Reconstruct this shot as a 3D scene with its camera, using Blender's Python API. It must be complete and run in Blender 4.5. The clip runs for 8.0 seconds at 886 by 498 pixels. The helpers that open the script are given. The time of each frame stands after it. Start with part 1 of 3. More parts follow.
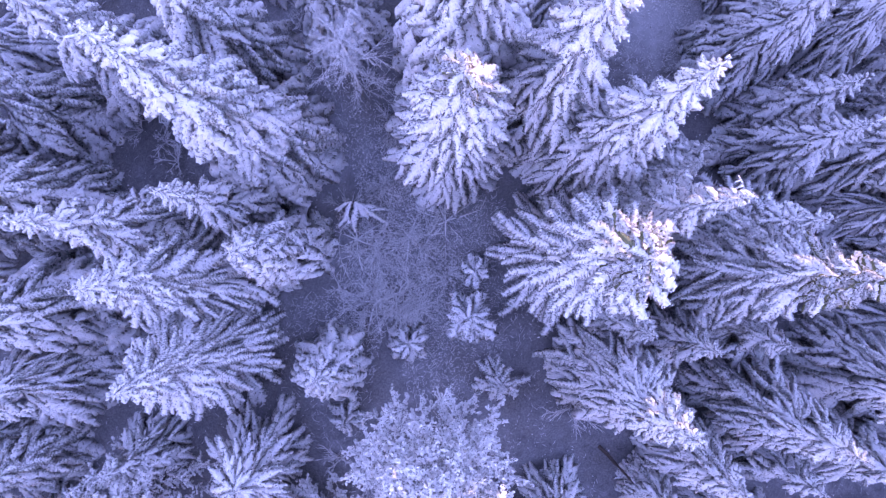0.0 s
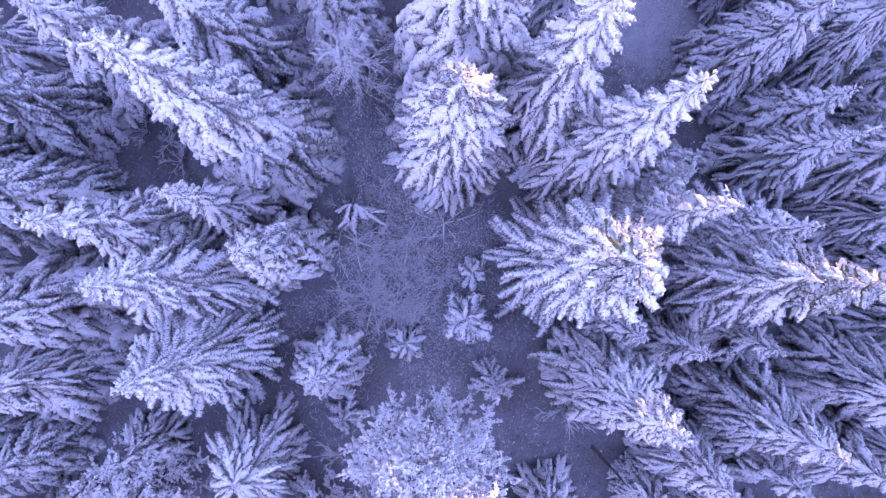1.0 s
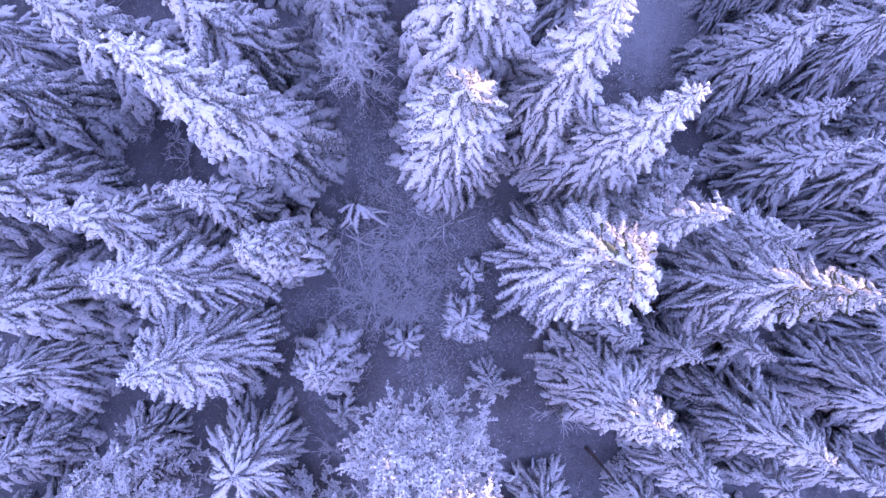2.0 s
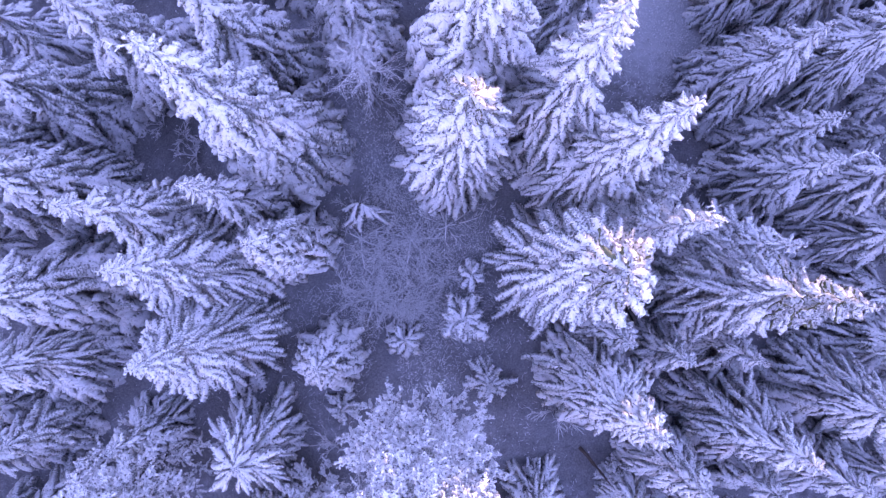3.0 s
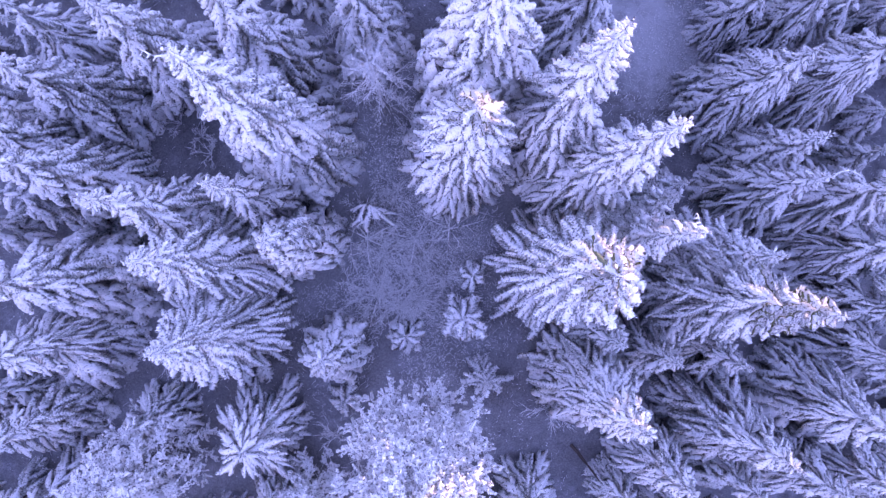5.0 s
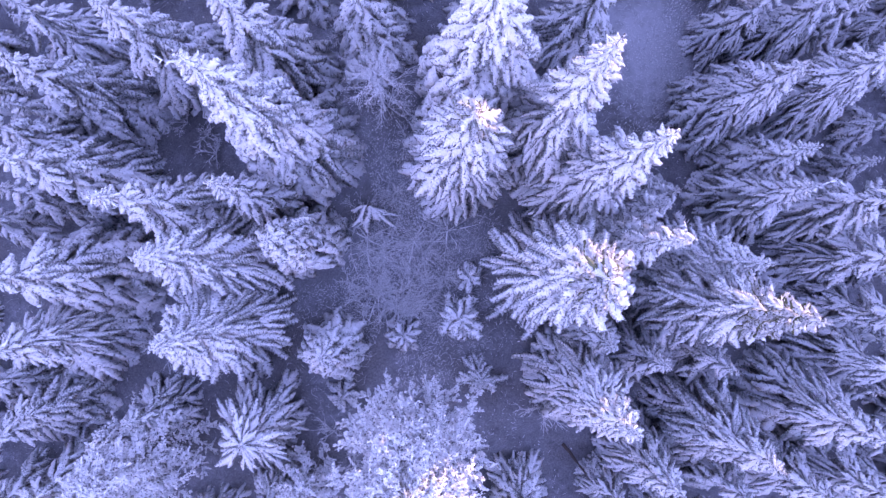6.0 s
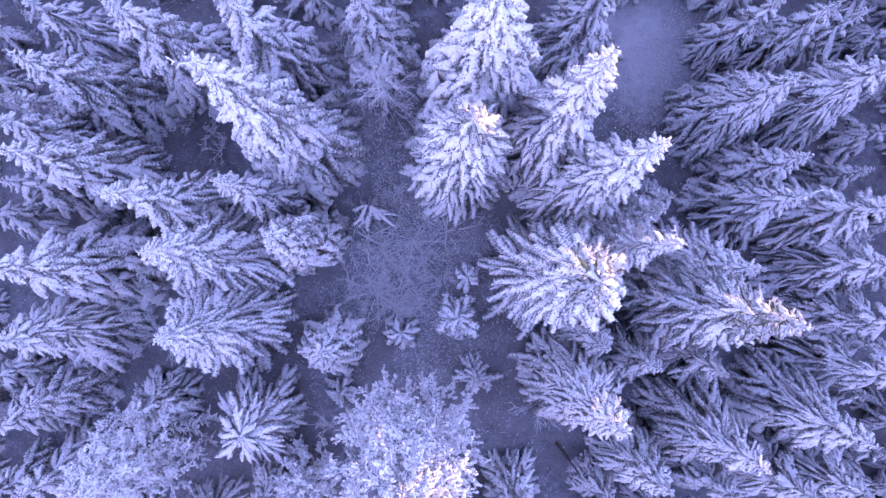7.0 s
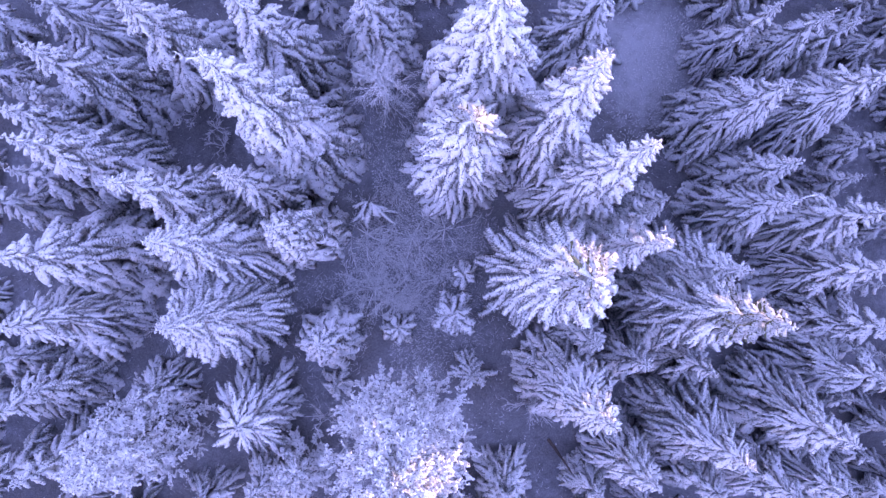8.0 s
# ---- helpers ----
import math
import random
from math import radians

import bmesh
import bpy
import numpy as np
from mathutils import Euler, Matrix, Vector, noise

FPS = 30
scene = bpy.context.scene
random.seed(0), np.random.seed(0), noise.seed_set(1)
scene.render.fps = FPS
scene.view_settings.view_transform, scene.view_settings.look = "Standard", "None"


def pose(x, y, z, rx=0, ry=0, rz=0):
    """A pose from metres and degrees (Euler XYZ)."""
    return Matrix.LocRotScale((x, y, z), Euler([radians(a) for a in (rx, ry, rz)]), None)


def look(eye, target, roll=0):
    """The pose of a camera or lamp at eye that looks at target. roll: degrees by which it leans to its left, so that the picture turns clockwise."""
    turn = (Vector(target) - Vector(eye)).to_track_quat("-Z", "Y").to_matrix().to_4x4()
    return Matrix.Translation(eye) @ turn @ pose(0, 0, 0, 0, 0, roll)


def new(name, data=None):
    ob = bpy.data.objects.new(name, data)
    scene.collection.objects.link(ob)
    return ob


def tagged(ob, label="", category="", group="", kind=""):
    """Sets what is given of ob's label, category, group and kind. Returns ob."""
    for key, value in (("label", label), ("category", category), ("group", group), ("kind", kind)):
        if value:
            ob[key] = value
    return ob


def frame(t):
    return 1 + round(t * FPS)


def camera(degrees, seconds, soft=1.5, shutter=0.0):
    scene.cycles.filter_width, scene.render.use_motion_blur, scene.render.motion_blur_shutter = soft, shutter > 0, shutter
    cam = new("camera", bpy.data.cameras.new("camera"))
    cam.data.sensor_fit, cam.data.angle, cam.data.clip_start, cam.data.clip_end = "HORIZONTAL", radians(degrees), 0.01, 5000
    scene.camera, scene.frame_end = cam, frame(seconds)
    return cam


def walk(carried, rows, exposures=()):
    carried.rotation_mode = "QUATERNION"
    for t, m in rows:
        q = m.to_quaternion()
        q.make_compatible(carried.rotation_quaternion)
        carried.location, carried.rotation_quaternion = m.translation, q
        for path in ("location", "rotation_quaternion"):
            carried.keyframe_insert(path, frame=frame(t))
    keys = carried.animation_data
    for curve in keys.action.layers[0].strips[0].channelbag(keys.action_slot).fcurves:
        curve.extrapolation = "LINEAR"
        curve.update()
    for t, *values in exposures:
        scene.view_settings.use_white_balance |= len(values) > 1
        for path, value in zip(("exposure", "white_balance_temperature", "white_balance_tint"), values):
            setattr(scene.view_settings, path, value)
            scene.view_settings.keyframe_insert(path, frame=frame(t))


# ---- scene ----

import collections

cam = camera(62.7, 8.0, soft=1.3)
walk(cam, [
    (0.0, pose(-0.000, 0.000, 56.000, -0.570, -0.007, -0.247)),
    (0.5, pose(0.039, 0.028, 56.557, -0.510, -0.062, 0.096)),
    (1.0, pose(0.074, 0.077, 57.078, -0.460, -0.099, 0.423)),
    (1.5, pose(0.075, 0.059, 57.566, -0.409, -0.102, 0.890)),
    (3.0, pose(-0.023, 0.027, 59.164, -0.281, -0.059, 2.897)),
    (3.5, pose(-0.149, -0.029, 59.697, -0.248, -0.035, 3.372)),
    (4.0, pose(-0.221, -0.081, 60.317, -0.205, -0.034, 3.788)),
    (4.5, pose(-0.266, -0.037, 61.008, -0.185, -0.040, 4.150)),
    (6.0, pose(-0.066, 0.104, 63.143, -0.122, -0.041, 5.591)),
    (6.5, pose(-0.007, 0.115, 63.780, -0.094, -0.049, 6.123)),
    (7.0, pose(0.031, 0.066, 64.400, -0.064, -0.039, 6.655)),
    (7.5, pose(0.126, -0.046, 64.997, -0.028, -0.052, 7.220)),
    (8.0, pose(0.228, -0.233, 65.469, 0.018, -0.077, 7.812)),
], exposures=[(0.0, 2.96, 6080, 73), (8.0, 2.96, 6080, 73)])

# ---- sky and sun: a low winter sun that reaches only the highest tree tops ----
SUN_AZIMUTH, SUN_HEIGHT = 45.0, 12.0
world = bpy.data.worlds.new("winter_sky")
world.use_nodes = True
scene.world = world
nodes, links = world.node_tree.nodes, world.node_tree.links
sky = nodes.new("ShaderNodeTexSky")
sky.sky_type, sky.sun_disc, sky.dust_density = "NISHITA", False, 0.0
sky.sun_elevation, sky.sun_rotation = radians(SUN_HEIGHT), radians(90 - SUN_AZIMUTH)
links.new(sky.outputs["Color"], nodes["Background"].inputs["Color"])
nodes["Background"].inputs["Strength"].default_value = 0.15
sun = new("sun", bpy.data.lights.new("sun", "SUN"))
sun.data.energy, sun.data.angle, sun.data.color = 0.9, radians(0.5), (1.0, 0.84, 0.57)
a, e = radians(SUN_AZIMUTH), radians(SUN_HEIGHT)
sun.matrix_world = look((100 * math.cos(a) * math.cos(e), 100 * math.sin(a) * math.cos(e), 100 * math.sin(e)), (0, 0, 0))


# ---- materials ----
def shader(name, rough):
    m = bpy.data.materials.new(name)
    m.use_nodes = True
    nt = m.node_tree
    b = nt.nodes["Principled BSDF"]
    b.inputs["Roughness"].default_value = rough
    return m, nt, b


def noise_node(nt, scale, detail=3.0):
    tc = nt.nodes.new("ShaderNodeTexCoord")
    n = nt.nodes.new("ShaderNodeTexNoise")
    n.inputs["Scale"].default_value, n.inputs["Detail"].default_value = scale, detail
    nt.links.new(tc.outputs["Object"], n.inputs["Vector"])
    return n


def ramp(nt, source, stops):
    r = nt.nodes.new("ShaderNodeValToRGB")
    while len(r.color_ramp.elements) < len(stops):
        r.color_ramp.elements.new(0.5)
    for el, (at, c) in zip(r.color_ramp.elements, stops):
        el.position, el.color = at, (*c, 1)
    nt.links.new(source, r.inputs["Fac"])
    return r


def mixed(nt, fac, one, two):
    x = nt.nodes.new("ShaderNodeMix")
    x.data_type = "RGBA"
    if isinstance(fac, float):
        x.inputs[0].default_value = fac
    else:
        nt.links.new(fac, x.inputs[0])
    for socket, v in ((x.inputs[6], one), (x.inputs[7], two)):
        if isinstance(v, tuple):
            socket.default_value = (*v, 1)
        else:
            nt.links.new(v, socket)
    return x.outputs[2]


def bumped(nt, b, source, strength, distance):
    u = nt.nodes.new("ShaderNodeBump")
    u.inputs["Strength"].default_value, u.inputs["Distance"].default_value = strength, distance
    nt.links.new(source, u.inputs["Height"])
    nt.links.new(u.outputs["Normal"], b.inputs["Normal"])


def snow_material():
    m, nt, b = shader("branch_snow", 0.75)
    fine, wide, lump = noise_node(nt, 11, 2), noise_node(nt, 2.2, 3), noise_node(nt, 4.8, 3)
    tone = ramp(nt, wide.outputs["Fac"], [(0.3, (0.77, 0.78, 0.79)), (0.65, (0.84, 0.84, 0.84))])
    grain = ramp(nt, fine.outputs["Fac"], [(0.30, (0.45, 0.46, 0.44)), (0.42, (0.95, 0.95, 0.95))])
    hole = ramp(nt, lump.outputs["Fac"], [(0.34, (0.12, 0.13, 0.09)), (0.40, (1.0, 1.0, 1.0))])
    patched = mixed(nt, 0.5, tone.outputs["Color"], grain.outputs["Color"])
    x = nt.nodes.new("ShaderNodeMix")
    x.data_type, x.blend_type = "RGBA", "MULTIPLY"
    x.inputs[0].default_value = 0.85
    nt.links.new(patched, x.inputs[6])
    nt.links.new(hole.outputs["Color"], x.inputs[7])
    nt.links.new(x.outputs[2], b.inputs["Base Color"])
    add = nt.nodes.new("ShaderNodeMath")
    add.operation = "MULTIPLY_ADD"
    add.inputs[1].default_value = 2.2
    nt.links.new(lump.outputs["Fac"], add.inputs[0])
    nt.links.new(fine.outputs["Fac"], add.inputs[2])
    bumped(nt, b, add.outputs[0], 0.8, 0.05)
    return m


def frost_material():
    m, nt, b = shader("hoar_frost", 0.8)
    fine = noise_node(nt, 9, 3)
    tone = ramp(nt, fine.outputs["Fac"], [(0.35, (0.5, 0.5, 0.5)), (0.6, (0.84, 0.84, 0.84))])
    nt.links.new(tone.outputs["Color"], b.inputs["Base Color"])
    bumped(nt, b, fine.outputs["Fac"], 0.5, 0.03)
    return m


def needle_material():
    m, nt, b = shader("spruce_needles", 0.7)
    fine, wide = noise_node(nt, 12, 3), noise_node(nt, 3, 2)
    green = ramp(nt, wide.outputs["Fac"], [(0.35, (0.03, 0.045, 0.022)), (0.7, (0.075, 0.085, 0.04))])
    rime = ramp(nt, fine.outputs["Fac"], [(0.38, (0.15, 0.15, 0.15)), (0.57, (0.93, 0.93, 0.93))])
    nt.links.new(mixed(nt, rime.outputs["Color"], green.outputs["Color"], (0.64, 0.66, 0.67)), b.inputs["Base Color"])
    bumped(nt, b, fine.outputs["Fac"], 0.8, 0.03)
    return m


def green_material():
    m, nt, b = shader("bare_spruce_needles", 0.6)
    fine = noise_node(nt, 14, 3)
    green = ramp(nt, fine.outputs["Fac"], [(0.35, (0.05, 0.065, 0.022)), (0.65, (0.23, 0.23, 0.12))])
    nt.links.new(green.outputs["Color"], b.inputs["Base Color"])
    bumped(nt, b, fine.outputs["Fac"], 0.8, 0.03)
    return m


def bark_material():
    m, nt, b = shader("spruce_bark", 0.9)
    fine = noise_node(nt, 18, 4)
    tone = ramp(nt, fine.outputs["Fac"], [(0.3, (0.05, 0.035, 0.028)), (0.7, (0.16, 0.12, 0.1))])
    nt.links.new(tone.outputs["Color"], b.inputs["Base Color"])
    bumped(nt, b, fine.outputs["Fac"], 0.8, 0.04)
    return m


def ground_material():
    m, nt, b = shader("darkened_floor_snow", 0.85)
    wide, mid, fine = noise_node(nt, 0.22, 6), noise_node(nt, 1.1, 6), noise_node(nt, 7, 4)
    # Snow toned far below white, standing in for shade under the trees.
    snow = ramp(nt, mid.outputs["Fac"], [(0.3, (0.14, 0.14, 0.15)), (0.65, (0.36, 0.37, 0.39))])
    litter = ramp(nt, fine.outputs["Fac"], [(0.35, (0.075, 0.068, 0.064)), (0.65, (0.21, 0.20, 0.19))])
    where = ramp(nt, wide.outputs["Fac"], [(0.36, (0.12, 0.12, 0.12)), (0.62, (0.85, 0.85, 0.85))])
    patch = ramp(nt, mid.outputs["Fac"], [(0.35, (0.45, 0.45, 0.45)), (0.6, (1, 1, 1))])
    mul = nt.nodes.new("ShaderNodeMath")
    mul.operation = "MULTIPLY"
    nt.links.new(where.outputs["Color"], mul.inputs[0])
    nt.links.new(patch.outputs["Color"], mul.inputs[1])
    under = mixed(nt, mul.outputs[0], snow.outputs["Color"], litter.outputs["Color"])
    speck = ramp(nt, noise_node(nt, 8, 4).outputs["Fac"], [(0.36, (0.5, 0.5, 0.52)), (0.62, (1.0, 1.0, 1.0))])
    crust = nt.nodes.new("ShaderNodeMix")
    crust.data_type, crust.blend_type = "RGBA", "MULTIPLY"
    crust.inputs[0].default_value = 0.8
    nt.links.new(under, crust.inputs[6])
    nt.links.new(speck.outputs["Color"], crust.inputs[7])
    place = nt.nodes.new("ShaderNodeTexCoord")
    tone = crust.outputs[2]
    # Paler spots: a snowy glade, and the clearing, its air haze put into colour.
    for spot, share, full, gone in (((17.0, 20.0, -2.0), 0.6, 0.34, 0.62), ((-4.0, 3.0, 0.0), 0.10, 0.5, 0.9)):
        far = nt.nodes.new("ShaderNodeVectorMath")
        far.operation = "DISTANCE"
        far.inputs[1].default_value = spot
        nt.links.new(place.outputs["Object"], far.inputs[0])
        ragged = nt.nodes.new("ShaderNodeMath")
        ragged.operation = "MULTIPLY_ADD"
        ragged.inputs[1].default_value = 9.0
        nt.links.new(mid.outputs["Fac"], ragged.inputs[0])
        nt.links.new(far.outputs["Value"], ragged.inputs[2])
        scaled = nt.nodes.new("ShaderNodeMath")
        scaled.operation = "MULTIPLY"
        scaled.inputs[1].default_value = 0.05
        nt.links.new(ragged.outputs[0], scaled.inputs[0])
        drift_and_haze = ramp(nt, scaled.outputs[0], [(full, (share, share, share)), (gone, (0, 0, 0))])
        tone = mixed(nt, drift_and_haze.outputs["Color"], tone, (0.72, 0.73, 0.75))
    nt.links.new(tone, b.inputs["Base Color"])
    bumped(nt, b, mid.outputs["Fac"], 0.4, 0.15)
    return m


SNOW, FROST, NEEDLE = snow_material(), frost_material(), needle_material()
GREEN, BARK, FLOOR = green_material(), bark_material(), ground_material()


# ---- ground ----
def ground_height(x, y):
    r = math.hypot(x, y)
    fall = 0.0035 * min(r, 45) ** 2 + 0.1 * max(0, min(r, 300) - 45)
    # Unseen slopes added beyond the view, raised to block low sun and sky.
    shade_slope = 0.8 * max(0, min(max(x - 50, y - 34), 50)) + 1.0 * max(0, min(max(-x - 50, -y - 36), 62))
    return -fall + shade_slope + 0.5 * noise.noise((x * 0.09, y * 0.09, 3)) + 0.18 * noise.noise((x * 0.45, y * 0.45, 7))


def build_ground():
    n = 240
    line = [62 * u + 1900 * u ** 11 for u in (2 * i / n - 1 for i in range(n + 1))]
    verts = [(x, y, ground_height(x, y)) for y in line for x in line]
    faces = [(j * (n + 1) + i, j * (n + 1) + i + 1, (j + 1) * (n + 1) + i + 1, (j + 1) * (n + 1) + i) for j in range(n) for i in range(n)]
    me = bpy.data.meshes.new("ground")
    me.from_pydata(verts, [], faces)
    me.shade_smooth()
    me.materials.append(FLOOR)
    tagged(new("ground", me), "snow-dusted forest floor with litter, tree shade put into its colour", "ground", kind="structure")


build_ground()


# ---- mesh helpers ----
class Shape:
    """Collects tubes of several materials into one mesh."""

    def __init__(self):
        self.v, self.f, self.m = [], [], []

    def tube(self, path, radii, sides, mat, flat=1.0, jitter=0.0, rng=random):
        start = len(self.v)
        up = Vector((0, 0, 1))
        for i, p in enumerate(path):
            d = (path[min(i + 1, len(path) - 1)] - path[max(i - 1, 0)]).normalized()
            side = d.cross(up)
            side = side.normalized() if side.length > 0.05 else Vector((0, 1, 0))
            rise = side.cross(d)
            turn = rng.random() * 6.3 if jitter else 0.3
            for k in range(sides):
                w = turn + 2 * math.pi * k / sides
                r = radii[i] * (1 + jitter * (rng.random() * 2 - 1))
                self.v.append(p + side * (r * math.cos(w)) + rise * (r * flat * math.sin(w)))
            turn = 0.3
        for i in range(len(path) - 1):
            for k in range(sides):
                q = (k + 1) % sides
                self.f.append((start + i * sides + k, start + i * sides + q, start + (i + 1) * sides + q, start + (i + 1) * sides + k))
                self.m.append(mat)
        end = len(self.v)
        tip = path[-1] + (path[-1] - path[-2]).normalized() * radii[-1] * 0.9
        self.v.append(tip)
        last = end - sides
        for k in range(sides):
            self.f.append((last + k, last + (k + 1) % sides, end))
            self.m.append(mat)

    def only(self, mats):
        """The faces of some of the materials, as a shape of its own."""
        s, place = Shape(), {}
        for face, mat in zip(self.f, self.m):
            if mat in mats:
                for i in face:
                    if i not in place:
                        place[i] = len(s.v)
                        s.v.append(self.v[i])
                s.f.append(tuple(place[i] for i in face))
                s.m.append(mat)
        return s

    def mesh(self, name, materials, smooth=True):
        me = bpy.data.meshes.new(name)
        me.from_pydata([tuple(p) for p in self.v], [], self.f)
        for m in materials:
            me.materials.append(m)
        me.polygons.foreach_set("material_index", self.m)
        if smooth:
            me.shade_smooth()
        me.update()
        return me


Habit = collections.namedtuple("Habit", "half pitch thick angle hang ridge slit fringe rise bend tilt lobes fork taper")
# half width of a bough's fan in metres, spacing of its branchlets, depth of its snow, their sweep in degrees, droop of the sides,
# depth of the grooves between them, share of grooves open to the needles, width of the dark fringe, climb and bend of the bough,
# its tilt at the skirt, number of side boughs and their angle, how far it narrows to its tip
HABITS = {
    "plume": Habit(0.38, 0.21, 0.28, 42, 0.50, 0.08, 0.48, 0.04, 0.10, 0.30, -38, 3, 24, 0.84),
    "chunky": Habit(0.46, 0.29, 0.40, 44, 0.62, 0.11, 0.34, 0.04, 0.10, 0.36, -40, 3, 27, 0.72),
    "feather": Habit(0.42, 0.19, 0.20, 58, 0.32, 0.10, 0.62, 0.01, 0.16, 0.30, -15, 2, 26, 0.55),
    "sparse": Habit(0.33, 0.21, 0.26, 44, 0.45, 0.11, 0.72, 0.05, 0.12, 0.32, -32, 3, 22, 0.86),
    "strand": Habit(0.32, 0.25, 0.32, 34, 0.60, 0.11, 0.46, 0.05, 0.08, 0.34, -42, 4, 20, 0.88),
    "finger": Habit(0.22, 0.24, 0.50, 46, 0.55, 0.06, 0.25, 0.05, 0.14, 0.30, -20, 1, 24, 0.5),
    "puff": Habit(0.60, 0.20, 0.30, 62, 0.30, 0.06, 0.20, 0.0, 0.16, 0.20, -12, 1, 26, 0.35),
}
LENGTHS = (0.9, 1.8, 3.2, 5.6)
BOUGHS, THAWED, SUNNY = {}, {}, {}
ACROSS = (-1.0, -0.5, 0.0, 0.5, 1.0)


def outline(h, t):
    """Width of a fan along its bough, as a share of the widest place."""
    return min(1.0, 0.35 + 1.7 * t) * (1 - h.taper * (max(0.0, t - 0.4) / 0.6) ** 1.5)


def fan(s, h, rng, axis, length, half, snow=0, needles=1, knobs=False):
    """A spray of branchlets swept forward from an axis: a ridged, grooved sheet of snow, or knobs of it, over a fringe of dark needles."""
    n = max(5, round(2 * length / h.pitch))
    cot = 1 / math.tan(radians(h.angle))
    rows = {}
    for way in (-1, 1):
        off = rng.choice((0, 1))
        for i in range(n + 1):
            proud = (i + off) % 2 == 0
            if rng.random() < 0.14:
                off += 1
            reach = rng.uniform(0.72, 1.3) if proud else rng.uniform(0.5, 0.95)
            open_groove = not proud and rng.random() < h.slit
            lift = rng.uniform(0.0, 0.6) if proud else (-rng.uniform(1.6, 2.6) if open_groove else -rng.uniform(0.3, 0.9))
            rows[way, i] = reach, lift * h.ridge
    size = min(1.0, half / 0.3)

    def ring(t):
        slope = (axis(min(1, t + 0.03)) - axis(max(0, t - 0.03))).normalized()
        side = Vector((-slope.y, slope.x, 0)).normalized()
        return slope, side, slope.cross(side)

    if knobs and half > 0.12:
        for i in range(n + 1):
            t = 0.03 + 0.95 * (i + rng.uniform(-0.3, 0.3)) / n
            slope, side, up = ring(max(0.0, min(1.0, t)))
            w = half * outline(h, t)
            for way in (-1, 1):
                for lo, hi in ((0.0, 0.34), (0.4, 0.66), (0.72, 1.0)):
                    if rng.random() < 0.14:
                        continue
                    lo, hi = lo + rng.uniform(0, 0.1), hi * rng.uniform(0.8, 1.15)
                    ends = [axis(t) + side * (way * w * q) + slope * (w * q * cot) + up * (h.thick * w * (1 - q * q) - h.hang * w * q ** 1.7 + 0.03) for q in (lo, hi)]
                    k = rng.uniform(0.055, 0.085)
                    s.tube(ends, [k, k * 0.85], 3, snow, 0.8, 0.3, rng)
        n = 0
    start, wide = len(s.v), len(ACROSS) + 1
    for i in range(n + 1 if n else 0):
        t = 0.02 + 0.96 * (i + (0.5 * rng.random() - 0.25 if 0 < i < n else 0)) / n
        slope, side, up = ring(t)
        w = half * outline(h, t)
        hump = h.thick * w * rng.uniform(0.7, 1.3) + 0.02
        for v in ACROSS:
            reach, lift = rows[1 if v > 0 else -1, i]
            k = abs(v)
            if v == 0:
                reach, lift = 1.0, 0.25 * (rows[1, i][1] + rows[-1, i][1])
            out = v * w * (1 + (reach - 1) * k)
            z = hump * (1 - k * k) + lift * size * min(1.0, 0.4 + k) - h.hang * w * k ** 1.7 + 0.034 * rng.uniform(-1, 1)
            s.v.append(axis(t) + side * (out + 0.015 * rng.uniform(-1, 1)) + slope * (abs(out) * cot + 0.02 * rng.uniform(-1, 1)) + up * z)
        s.v.append(axis(t) - up * (0.10 + 0.35 * h.thick * w) + slope * 0.3 * w * cot)
    for i in range(n):
        for k in range(wide):
            q = (k + 1) % wide
            s.f.append((start + i * wide + k, start + i * wide + q, start + (i + 1) * wide + q, start + (i + 1) * wide + k))
            s.m.append(snow)
    for i, order in ((0, 1), (n, -1)) if n else ():
        s.f.append(tuple(start + i * wide + k for k in range(wide))[::order])
        s.m.append(snow)
    start, m = len(s.v), max(4, round(1.25 * length / h.pitch))
    for i in range(m + 1):
        t = 0.02 + 0.98 * i / m
        slope, side, up = ring(t)
        w = half * outline(h, t) + h.fringe * size
        for v in (-1.0, 0.0, 1.0):
            k = abs(v)
            out = v * w * (rng.uniform(0.72, 1.12) if k == 1 else 1)
            z = 0.8 * h.thick * w * (1 - k * k) - h.hang * w * k ** 1.7 - 0.055 * size - 0.02 * rng.random()
            s.v.append(axis(t) + side * out + slope * (abs(out) * cot * rng.uniform(0.9, 1.2)) + up * z)
        s.v.append(axis(t) - up * (0.16 + 0.4 * h.thick * w))
    for i in range(m):
        for k in range(4):
            q = (k + 1) % 4
            s.f.append((start + i * 4 + k, start + i * 4 + q, start + (i + 1) * 4 + q, start + (i + 1) * 4 + k))
            s.m.append(needles)
    for i, order in ((0, 1), (m, -1)):
        s.f.append(tuple(start + i * 4 + k for k in range(4))[::order])
        s.m.append(needles)


